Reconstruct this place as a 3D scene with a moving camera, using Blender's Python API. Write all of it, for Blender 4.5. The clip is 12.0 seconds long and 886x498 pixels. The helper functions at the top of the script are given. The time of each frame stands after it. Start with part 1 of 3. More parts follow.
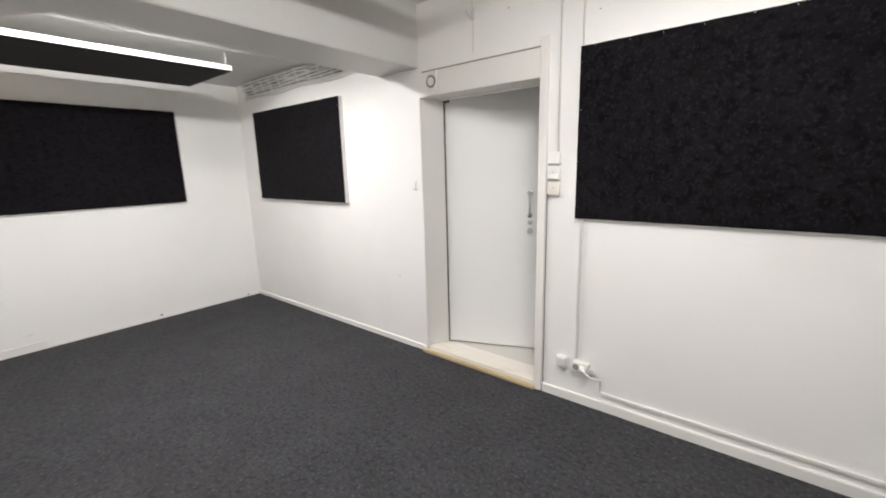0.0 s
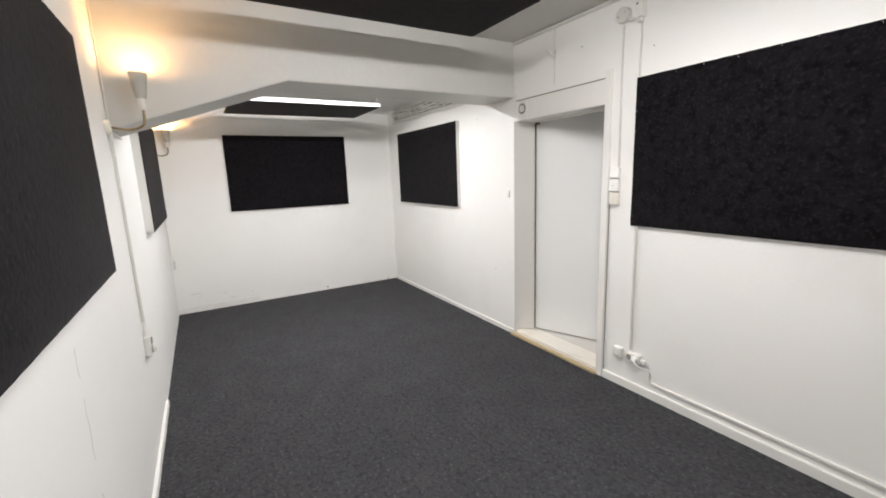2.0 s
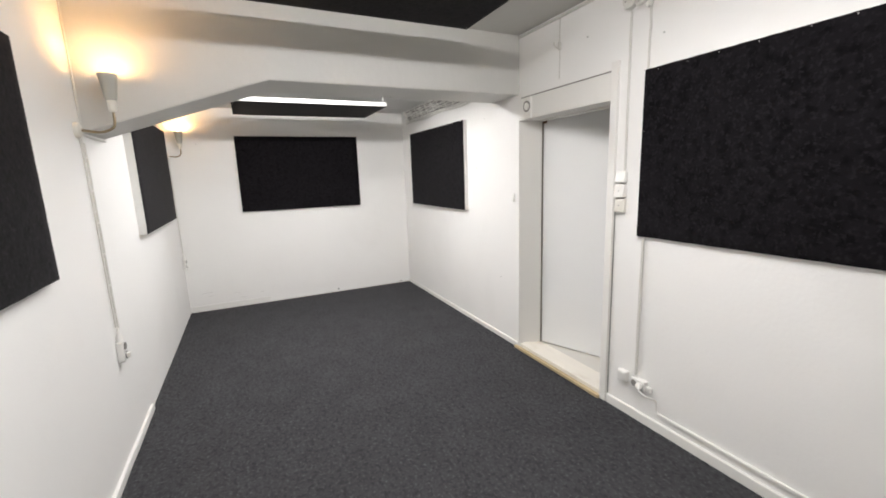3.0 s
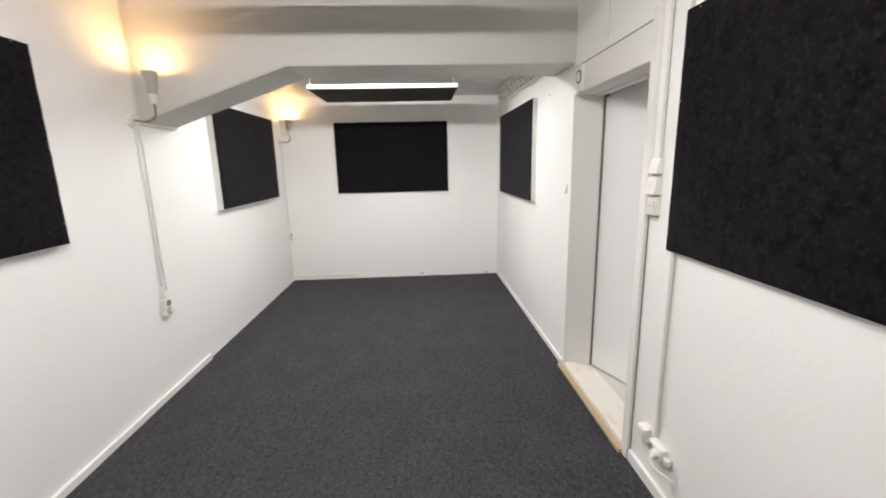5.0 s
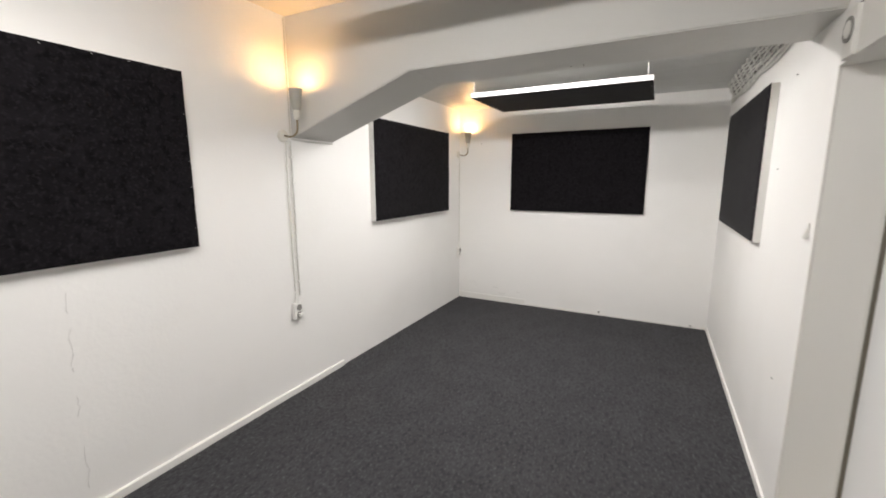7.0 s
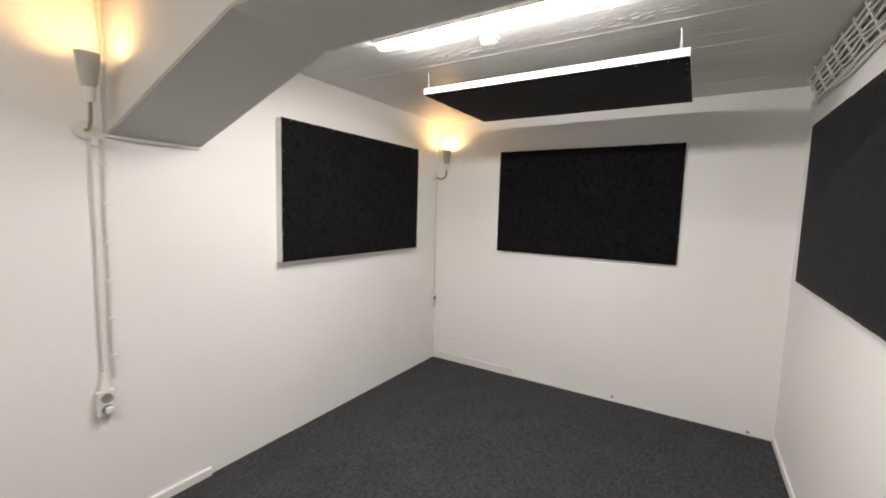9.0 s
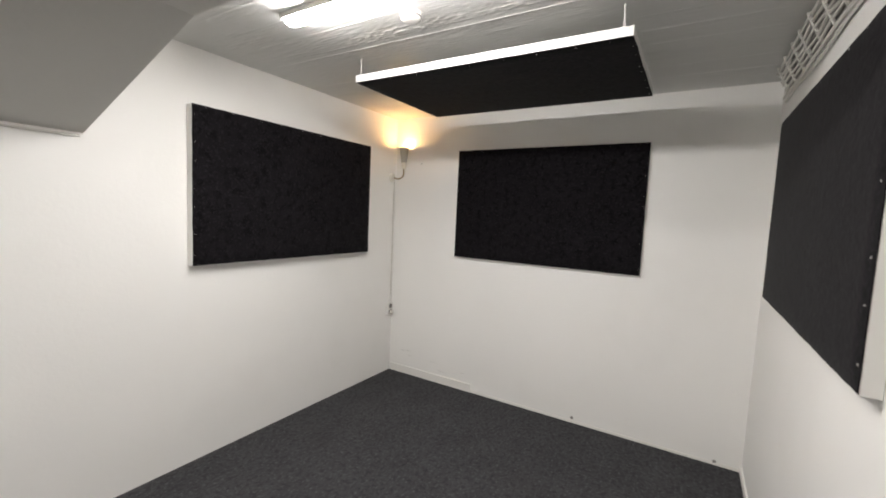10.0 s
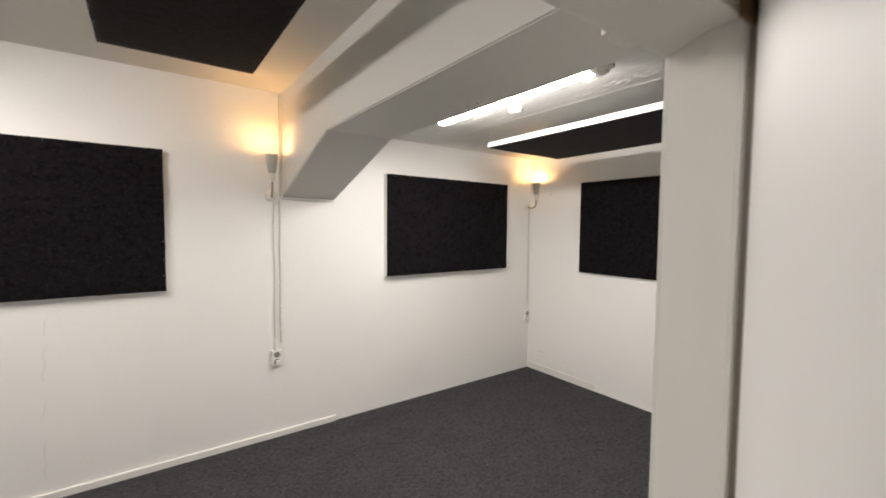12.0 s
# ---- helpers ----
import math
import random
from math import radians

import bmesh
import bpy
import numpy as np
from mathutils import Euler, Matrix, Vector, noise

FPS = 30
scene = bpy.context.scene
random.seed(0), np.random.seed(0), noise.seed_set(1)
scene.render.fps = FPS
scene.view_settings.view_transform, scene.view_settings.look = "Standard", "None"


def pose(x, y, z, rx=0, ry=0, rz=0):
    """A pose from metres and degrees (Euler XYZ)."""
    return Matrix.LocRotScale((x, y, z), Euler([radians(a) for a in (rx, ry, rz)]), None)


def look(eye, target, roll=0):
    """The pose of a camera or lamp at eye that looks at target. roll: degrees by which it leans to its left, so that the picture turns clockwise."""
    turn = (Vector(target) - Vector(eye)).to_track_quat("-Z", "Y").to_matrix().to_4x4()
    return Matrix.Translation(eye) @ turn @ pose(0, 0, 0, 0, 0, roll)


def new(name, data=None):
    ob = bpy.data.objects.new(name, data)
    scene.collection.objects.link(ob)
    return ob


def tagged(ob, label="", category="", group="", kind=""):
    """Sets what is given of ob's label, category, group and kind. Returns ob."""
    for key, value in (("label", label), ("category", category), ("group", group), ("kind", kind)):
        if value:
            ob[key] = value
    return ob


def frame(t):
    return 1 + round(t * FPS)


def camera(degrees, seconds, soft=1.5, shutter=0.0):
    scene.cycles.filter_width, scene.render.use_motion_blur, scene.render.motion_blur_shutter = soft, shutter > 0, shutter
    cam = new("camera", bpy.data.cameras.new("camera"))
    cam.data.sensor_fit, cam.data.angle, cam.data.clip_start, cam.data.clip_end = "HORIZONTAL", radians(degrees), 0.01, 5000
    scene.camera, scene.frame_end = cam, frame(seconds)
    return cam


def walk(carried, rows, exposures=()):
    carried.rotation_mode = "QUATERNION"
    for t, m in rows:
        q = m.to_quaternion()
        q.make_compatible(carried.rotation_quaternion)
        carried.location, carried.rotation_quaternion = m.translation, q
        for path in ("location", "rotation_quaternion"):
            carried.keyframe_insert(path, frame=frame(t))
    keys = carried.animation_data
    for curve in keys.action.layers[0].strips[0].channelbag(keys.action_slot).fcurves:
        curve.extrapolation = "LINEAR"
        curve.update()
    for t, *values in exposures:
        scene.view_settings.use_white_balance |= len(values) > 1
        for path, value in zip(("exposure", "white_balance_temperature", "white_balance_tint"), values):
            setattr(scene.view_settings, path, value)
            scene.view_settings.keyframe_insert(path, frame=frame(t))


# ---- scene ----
cam = camera(94.5, 12.0, 1.8, 0.4)
PATH = [
    (0, (-0.131, 0.001, 1.546), (-1.373, 1.518, 1.15), -1.5),
    (0.5, (0.172, -0.033, 1.585), (-1.254, 1.318, 1.211), -2.2),
    (1, (0.432, -0.059, 1.595), (-1.115, 1.155, 1.231), -2.5),
    (1.5, (0.627, -0.147, 1.62), (-1.002, 0.951, 1.249), -2.2),
    (2, (0.703, -0.128, 1.618), (-0.996, 0.863, 1.255), -2.1),
    (2.5, (0.695, 0.033, 1.635), (-1.044, 0.951, 1.272), -1.9),
    (4.5, (0.643, 1.082, 1.626), (-1.286, 1.45, 1.249), -1.9),
    (5, (0.647, 1.338, 1.613), (-1.308, 1.44, 1.204), -1.3),
    (5.5, (0.522, 1.52, 1.605), (-1.419, 1.301, 1.179), -1.0),
    (6, (0.381, 1.665, 1.622), (-1.504, 1.151, 1.194), -1.0),
    (6.5, (0.18, 1.845, 1.631), (-1.617, 1.069, 1.222), -1.0),
    (8.5, (-1.187, 1.812, 1.617), (-2.877, 0.769, 1.383), 1.1),
    (9, (-1.491, 1.846, 1.623), (-3.187, 0.802, 1.429), 1.6),
    (9.5, (-1.757, 1.946, 1.611), (-3.464, 0.917, 1.449), 2.1),
    (10, (-1.937, 2.032, 1.616), (-3.642, 1.001, 1.445), 2.6),
    (10.5, (-1.924, 2.236, 1.61), (-3.48, 0.988, 1.459), 2.6),
    (11, (-1.796, 2.434, 1.605), (-3.177, 0.991, 1.491), 2.0),
    (11.5, (-1.621, 2.638, 1.645), (-2.857, 1.07, 1.531), 1.4),
    (12, (-1.439, 2.87, 1.702), (-2.612, 1.254, 1.595), 0.5),
]
EXPOSURES = [(0.0, 0.26, 6400, 12), (2.5, 0.25, 6380, 12), (6.5, 0.17, 6480, 12), (8.5, -0.06, 6680, 12), (10.0, -0.12, 6580, 11.5), (11.0, -0.06, 6780, 13), (12.0, -0.06, 6840, 13)]
walk(cam, [(t, look(eye, target, roll)) for t, eye, target, roll in PATH], EXPOSURES)

# ---- world and exposure ----
world = bpy.data.worlds.new("world")
scene.world = world
world.use_nodes = True
world.node_tree.nodes["Background"].inputs["Color"].default_value = (0.0, 0.0, 0.0, 1)
scene.view_settings.exposure = 0.0
TUBE_FRONT, TUBE_REAR = 134.0, 139.0
BULB_POWER = 290.0

# ---- plan ----
XF, XB = -5.2, 1.9          # far wall and end wall
YL, YR = -0.525, 2.44       # long walls
ZF, ZR = 2.735, 2.515       # ceiling of the front part and of the rear part
BX0, BX1, BZ = -2.755, -2.322, 2.27
DX0, DX1, DZ = -2.295, -1.322, 2.055   # doorway
YD = 2.62                   # outer face of the door wall


# ---- materials ----
def material(name, colour, rough=0.6, metal=0.0, var=0.06, var_scale=1.5, bump=0.1, bump_scale=60.0, depth=0.002,
             bump2=0.0, bump2_scale=6.0, stain=None, stain_scale=3.0, stain_amount=0.3, stain_range=(0.56, 0.8), speck_range=(0.5, 0.78), stretch=(1, 1, 1), speck=None, spec=0.5, sheen=0.0):
    mat = bpy.data.materials.new(name)
    mat.use_nodes = True
    nt = mat.node_tree
    bsdf = nt.nodes["Principled BSDF"]
    bsdf.inputs["Roughness"].default_value = rough
    bsdf.inputs["Metallic"].default_value = metal
    bsdf.inputs["Specular IOR Level"].default_value = spec
    bsdf.inputs["Sheen Weight"].default_value = sheen
    bsdf.inputs["Sheen Roughness"].default_value = 0.38
    co = nt.nodes.new("ShaderNodeTexCoord")
    mp = nt.nodes.new("ShaderNodeMapping")
    mp.inputs["Scale"].default_value = stretch
    nt.links.new(co.outputs["Object"], mp.inputs["Vector"])

    def noise_tex(scale, detail=4.0):
        n = nt.nodes.new("ShaderNodeTexNoise")
        n.inputs["Scale"].default_value, n.inputs["Detail"].default_value = scale, detail
        nt.links.new(mp.outputs["Vector"], n.inputs["Vector"])
        return n

    def mix(fac, a, b):
        m = nt.nodes.new("ShaderNodeMix")
        m.data_type = "RGBA"
        nt.links.new(fac, m.inputs["Factor"])
        for sock, v in ((m.inputs[6], a), (m.inputs[7], b)):
            if isinstance(v, tuple):
                sock.default_value = (*v, 1)
            else:
                nt.links.new(v, sock)
        return m.outputs[2]

    n1 = noise_tex(var_scale)
    lo = tuple(c * (1 - var) for c in colour)
    hi = tuple(min(1.0, c * (1 + var)) for c in colour)
    out = mix(n1.outputs["Fac"], lo, hi)
    if stain:
        n3 = noise_tex(stain_scale, 8.0)
        ramp = nt.nodes.new("ShaderNodeMapRange")
        ramp.inputs["From Min"].default_value, ramp.inputs["From Max"].default_value = stain_range
        ramp.inputs["To Max"].default_value = stain_amount
        nt.links.new(n3.outputs["Fac"], ramp.inputs["Value"])
        out = mix(ramp.outputs["Result"], out, stain)
    if speck:
        n4 = noise_tex(speck[1], 8.0)
        ramp = nt.nodes.new("ShaderNodeMapRange")
        ramp.inputs["From Min"].default_value, ramp.inputs["From Max"].default_value = speck_range
        nt.links.new(n4.outputs["Fac"], ramp.inputs["Value"])
        out = mix(ramp.outputs["Result"], out, speck[0])
    nt.links.new(out, bsdf.inputs["Base Color"])
    if bump > 0:
        nb = noise_tex(bump_scale, 6.0)
        b = nt.nodes.new("ShaderNodeBump")
        b.inputs["Strength"].default_value, b.inputs["Distance"].default_value = bump, depth
        nt.links.new(nb.outputs["Fac"], b.inputs["Height"])
        if bump2 > 0:
            nb2 = noise_tex(bump2_scale, 3.0)
            b2 = nt.nodes.new("ShaderNodeBump")
            b2.inputs["Strength"].default_value, b2.inputs["Distance"].default_value = bump2, 0.02
            nt.links.new(nb2.outputs["Fac"], b2.inputs["Height"])
            nt.links.new(b2.outputs["Normal"], b.inputs["Normal"])
        nt.links.new(b.outputs["Normal"], bsdf.inputs["Normal"])
    return mat


def glow(name, colour, strength):
    mat = bpy.data.materials.new(name)
    mat.use_nodes = True
    bsdf = mat.node_tree.nodes["Principled BSDF"]
    bsdf.inputs["Base Color"].default_value = (0.9, 0.9, 0.9, 1)
    bsdf.inputs["Emission Color"].default_value = (*colour, 1)
    bsdf.inputs["Emission Strength"].default_value = strength
    return mat


WALL = material("white_wall_paint", (0.86, 0.848, 0.82), 0.55, var=0.025, bump=0.25, bump_scale=45, depth=0.004, bump2=0.12, bump2_scale=3.5,
                stain=(0.60, 0.58, 0.53), stain_scale=1.3, stain_amount=0.16)
# white paint set greyer than WALL: shade on the beam put into the colour
BEAM = material("beam_paint_shade_toned", (0.60, 0.59, 0.56), 0.55, var=0.03, bump=0.3, bump_scale=30, depth=0.004, bump2=0.2, bump2_scale=4,
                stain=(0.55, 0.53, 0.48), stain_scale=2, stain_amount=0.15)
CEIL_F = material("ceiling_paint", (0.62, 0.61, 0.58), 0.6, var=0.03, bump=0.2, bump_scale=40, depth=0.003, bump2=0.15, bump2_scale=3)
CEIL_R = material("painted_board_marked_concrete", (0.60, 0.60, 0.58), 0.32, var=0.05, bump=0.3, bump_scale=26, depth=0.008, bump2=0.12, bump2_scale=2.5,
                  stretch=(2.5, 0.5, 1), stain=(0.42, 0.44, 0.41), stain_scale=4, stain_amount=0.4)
TRIM = material("glossy_white_trim", (0.80, 0.785, 0.745), 0.5, var=0.03, bump=0.12, bump_scale=25, depth=0.003, stretch=(1, 1, 0.2),
                stain=(0.6, 0.56, 0.48), stain_scale=3, stain_amount=0.2)
LEAF = material("white_laminate_door", (0.82, 0.82, 0.805), 0.6, var=0.015, bump=0.06, bump_scale=20, depth=0.002)
SILL = material("worn_cream_sill", (0.78, 0.74, 0.66), 0.4, var=0.08, var_scale=12, bump=0.2, bump_scale=30, stretch=(0.4, 1, 1),
                stain=(0.4, 0.3, 0.17), stain_scale=9, stain_amount=0.45)
BROWN = material("bare_pine", (0.50, 0.39, 0.23), 0.5, var=0.15, var_scale=10, bump=0.3, bump_scale=40, stretch=(0.2, 1, 1))
DARKWOOD = material("stained_wood", (0.16, 0.085, 0.035), 0.45, var=0.2, var_scale=15, bump=0.2, bump_scale=40, stretch=(0.2, 1, 1))
CARPET = material("charcoal_needle_felt_carpet", (0.049, 0.049, 0.052), 0.95, var=0.3, var_scale=4, bump=1.0, bump_scale=48, depth=0.010,
                  stain=(0.017, 0.017, 0.019), stain_scale=27, stain_amount=0.52, stain_range=(0.47, 0.64),
                  speck=((0.095, 0.094, 0.098), 50.0), speck_range=(0.54, 0.74), stretch=(1, 1.2, 1), spec=0.12, sheen=0.03)
FELT = material("black_felt", (0.0085, 0.0075, 0.0087), 0.95, var=0.4, var_scale=6, bump=0.45, bump_scale=50, depth=0.003,
                stain=(0.0022, 0.0020, 0.0024), stain_scale=24, stain_amount=0.8, stain_range=(0.47, 0.66),
                speck=((0.018, 0.016, 0.018), 60.0), speck_range=(0.52, 0.72), stretch=(1, 1, 1), spec=0.08, sheen=0.1)
FRAME = material("white_painted_batten", (0.78, 0.77, 0.74), 0.5, var=0.04, bump=0.2, bump_scale=40, stretch=(1, 1, 1))
PLASTIC = material("white_plastic", (0.80, 0.79, 0.75), 0.3, var=0.02, bump=0.03, bump_scale=80)
OLD = material("yellowed_plastic", (0.76, 0.73, 0.65), 0.35, var=0.04, bump=0.05, bump_scale=80)
GREY = material("grey_shade_enamel", (0.42, 0.41, 0.36), 0.4, var=0.05, bump=0.05, bump_scale=80)
SLOT = material("dark_slot", (0.03, 0.03, 0.03), 0.6, bump=0)
# grey of mesh and screws; also shade put into gaps, edge lines, cups
GREY_AND_SHADE = material("grey_mesh_and_shade", (0.25, 0.24, 0.22), 0.7, var=0.1, bump=0.2)
CHROME = material("chrome", (0.72, 0.72, 0.72), 0.16, 1.0, var=0.05, bump=0.02, bump_scale=30)
BRASS = material("tarnished_brass", (0.30, 0.24, 0.15), 0.35, 1.0, var=0.15, var_scale=20, bump=0.05)
GAP_FLOOR = material("pale_gap_floor", (0.62, 0.60, 0.55), 0.8, var=0.1, bump=0.3, bump_scale=30)
HINGE_GAP = material("brown_hinge_gap_shade", (0.20, 0.175, 0.14), 0.6, var=0.1, bump=0.1)
CABLE = material("painted_cable", (0.66, 0.645, 0.60), 0.5, var=0.08, var_scale=8, bump=0.1, bump_scale=60)
CRACK = material("hairline_crack", (0.55, 0.53, 0.50), 0.8, bump=0)
GLOW_FRONT = glow("tube_glow_front", (1.0, 0.98, 0.955), TUBE_FRONT)
GLOW_REAR = glow("tube_glow_rear", (1.0, 0.98, 0.955), TUBE_REAR)
BULB = glow("warm_bulb_glow", (1.0, 0.56, 0.21), BULB_POWER)


# ---- mesh helpers ----
def box(bm, x0, x1, y0, y1, z0, z1, bevel=0.0):
    r = bmesh.ops.create_cube(bm, size=1.0)
    for v in r["verts"]:
        v.co = Vector(((x0 + x1) / 2 + v.co.x * (x1 - x0), (y0 + y1) / 2 + v.co.y * (y1 - y0), (z0 + z1) / 2 + v.co.z * (z1 - z0)))
    if bevel > 0:
        edges = list({e for v in r["verts"] for e in v.link_edges})
        bmesh.ops.bevel(bm, geom=edges, offset=bevel, segments=2, affect="EDGES", profile=0.6)
    return bm


def lathe(bm, profile, m=None, seg=24):
    """profile: (radius, height) pairs, turned round z, then moved by m."""
    rings = []
    for r, h in profile:
        rings.append([bm.verts.new((r * math.cos(2 * math.pi * i / seg), r * math.sin(2 * math.pi * i / seg), h)) for i in range(seg)])
    for a, b in zip(rings, rings[1:]):
        for i in range(seg):
            bm.faces.new((a[i], a[(i + 1) % seg], b[(i + 1) % seg], b[i]))
    for ring, flip in ((rings[0], True), (rings[-1], False)):
        bm.faces.new(ring[::-1] if flip else ring)
    if m is not None:
        bmesh.ops.transform(bm, matrix=m, verts=[v for ring in rings for v in ring])
    return bm


def sweep(bm, pts, radius, seg=8, samples=0):
    """A round rod along a line of points, smoothed when samples > 0."""
    pts = [Vector(p) for p in pts]
    if samples:
        ext = [pts[0] * 2 - pts[1]] + pts + [pts[-1] * 2 - pts[-2]]
        fine = []
        for i in range(1, len(ext) - 2):
            p0, p1, p2, p3 = ext[i - 1:i + 3]
            for k in range(samples):
                u = k / samples
                fine.append(0.5 * (2 * p1 + (p2 - p0) * u + (2 * p0 - 5 * p1 + 4 * p2 - p3) * u * u + (3 * p1 - p0 - 3 * p2 + p3) * u ** 3))
        pts = fine + [pts[-1]]
    rings, side = [], None
    for i, p in enumerate(pts):
        d = (pts[min(i + 1, len(pts) - 1)] - pts[max(i - 1, 0)]).normalized()
        if side is None:
            side = d.orthogonal().normalized()
        side = (side - d * side.dot(d)).normalized()
        up = d.cross(side)
        rings.append([bm.verts.new(p + radius * (math.cos(2 * math.pi * k / seg) * side + math.sin(2 * math.pi * k / seg) * up)) for k in range(seg)])
    for a, b in zip(rings, rings[1:]):
        for k in range(seg):
            bm.faces.new((a[k], a[(k + 1) % seg], b[(k + 1) % seg], b[k]))
    bm.faces.new(rings[0][::-1])
    bm.faces.new(rings[-1])
    return bm


def prism(outline, z0, z1):
    """An upright block over an outline of (x, y) corners."""
    bm = bmesh.new()
    lo = [bm.verts.new((x, y, z0)) for x, y in outline]
    hi = [bm.verts.new((x, y, z1)) for x, y in outline]
    bm.faces.new(lo[::-1])
    bm.faces.new(hi)
    n = len(outline)
    for i in range(n):
        bm.faces.new((lo[i], lo[(i + 1) % n], hi[(i + 1) % n], hi[i]))
    bmesh.ops.bevel(bm, geom=[e for e in bm.edges if abs(e.verts[0].co.z - e.verts[1].co.z) > 0.1], offset=0.003, segments=2, affect="EDGES")
    return bm


def part(name, bm, mat, parent=None, label="", smooth=False):
    me = bpy.data.meshes.new(name)
    bmesh.ops.recalc_face_normals(bm, faces=bm.faces)
    bm.to_mesh(me)
    bm.free()
    me.materials.append(mat)
    if smooth:
        for p in me.polygons:
            p.use_smooth = True
        me.set_sharp_from_angle(angle=radians(40))
    ob = new(name, me)
    ob.parent = parent
    if label:
        tagged(ob, label)
    return ob


def thing(name, label, category, m, group=""):
    e = new(name)
    e.empty_display_size = 0.05
    e.matrix_world = m
    e.matrix_basis = m
    return tagged(e, label, category, group)


def setting(name, bm, mat, label, category):
    return tagged(part(name, bm, mat), label, category, kind="structure")


B = bmesh.new

# ---- shell of the room ----
T = 0.15
setting("floor", box(B(), XF - T, XB + T, YL - T, YR, -0.12, 0.0), CARPET, "charcoal needle felt carpet covering the whole floor", "carpet")
setting("wall_far", box(B(), XF - T, XF, YL - T, YD, 0, 2.9), WALL, "white painted plaster wall with small dents", "wall")
setting("wall_end", box(B(), XB, XB + T, YL - T, YD, 0, 2.9), WALL, "plain white painted wall closing the room", "wall")
setting("wall_left", box(B(), XF, XB, YL - T, YL, 0, 2.9), WALL, "long white painted wall with hairline cracks", "wall")
bm = B()
box(bm, XF, DX0 - 0.02, YR, YD, 0, 2.9)
box(bm, DX1 + 0.02, XB, YR, YD, 0, 2.9)
box(bm, DX0 - 0.02, DX1 + 0.02, YR, YD, DZ + 0.02, 2.9)
setting("wall_door", bm, WALL, "long white painted wall with a doorway", "wall")
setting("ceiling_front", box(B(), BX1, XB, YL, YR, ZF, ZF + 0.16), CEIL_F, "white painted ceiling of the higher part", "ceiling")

# the rear ceiling is cast concrete that shows the boards of its form
bm = B()
y0, y1 = YL, YR
nx, ny = 520, 170
grid = []
rng = random.Random(4)
seams = [-5.02, -4.86, -4.66, -4.47, -4.30, -4.13, -3.98, -3.83, -3.66, -3.46, -3.29, -3.10, -2.93]
lift = [rng.uniform(0.0, 0.0025) for _ in range(len(seams) + 1)]
for i in range(nx + 1):
    x = XF + (BX0 - XF) * i / nx
    k = sum(s < x for s in seams)
    row = []
    for j in range(ny + 1):
        y = y0 + (y1 - y0) * j / ny
        near = min(abs(s - x) for s in seams)
        ridge = -0.0025 * max(0.0, 1 - near / 0.010) * max(0.0, 0.4 + 1.1 * noise.noise(Vector((x * 2, y * 1.5, 0.3))))
        ridge -= 0.004 * max(0.0, 1 - abs(x + 3.715) / 0.0075) * (0.75 + 0.5 * noise.noise(Vector((7.1, y * 5, 0.3))))
        scar = math.exp(-((x + 3.61) / 0.06) ** 2) * max(0.0, 0.35 + noise.noise(Vector((x * 3, y * 1.7, 9.4))))
        ridge -= 0.008 * scar * max(0.0, noise.noise(Vector((x * 55, y * 26, 6.1))))
        patch = max(0.0, noise.noise(Vector((x * 1.6, y * 0.8, 4.2))))
        rough = 0.0012 * noise.noise(Vector((x * 7, y * 2.0, 1.7))) - 0.004 * patch * abs(noise.noise(Vector((x * 40, y * 7, 2.1))))
        row.append(bm.verts.new((x, y, ZR + lift[k] + ridge + rough)))
    grid.append(row)
for a, b in zip(grid, grid[1:]):
    for j in range(ny):
        bm.faces.new((a[j], a[j + 1], b[j + 1], b[j]))
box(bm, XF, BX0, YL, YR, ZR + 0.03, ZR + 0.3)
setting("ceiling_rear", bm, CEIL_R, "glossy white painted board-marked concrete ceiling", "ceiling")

# the beam with its slanting haunch at the left wall
bm = B()
prof = [(YL, 1.927), (0.477, BZ), (YR, BZ), (YR, 2.86), (YL, 2.86)]
va = [bm.verts.new((BX0, y, z)) for y, z in prof]
vb = [bm.verts.new((BX1, y, z)) for y, z in prof]
bm.faces.new(va)
bm.faces.new(vb[::-1])
for i in range(len(prof)):
    k = (i + 1) % len(prof)
    bm.faces.new((va[i], vb[i], vb[k], va[k]))
bmesh.ops.recalc_face_normals(bm, faces=bm.faces)
low = [e for e in bm.edges if all(v.co.z < 2.3 for v in e.verts) and abs(e.verts[0].co.x - e.verts[1].co.x) < 0.01]
bmesh.ops.bevel(bm, geom=low, offset=0.006, segments=2, affect="EDGES")
setting("beam", bm, BEAM, "white painted concrete beam with a slanting haunch, coloured darker for shade", "beam")
bm = B()
sweep(bm, [(BX1 + 0.01, YL + 0.006, 1.915), (-2.5, YL + 0.008, 1.908), (BX0 + 0.02, YL + 0.006, 1.912)], 0.006, 6, 6)
tagged(part("wall_cable", bm, CABLE), "white painted cable along the underside of the beam", "cable")


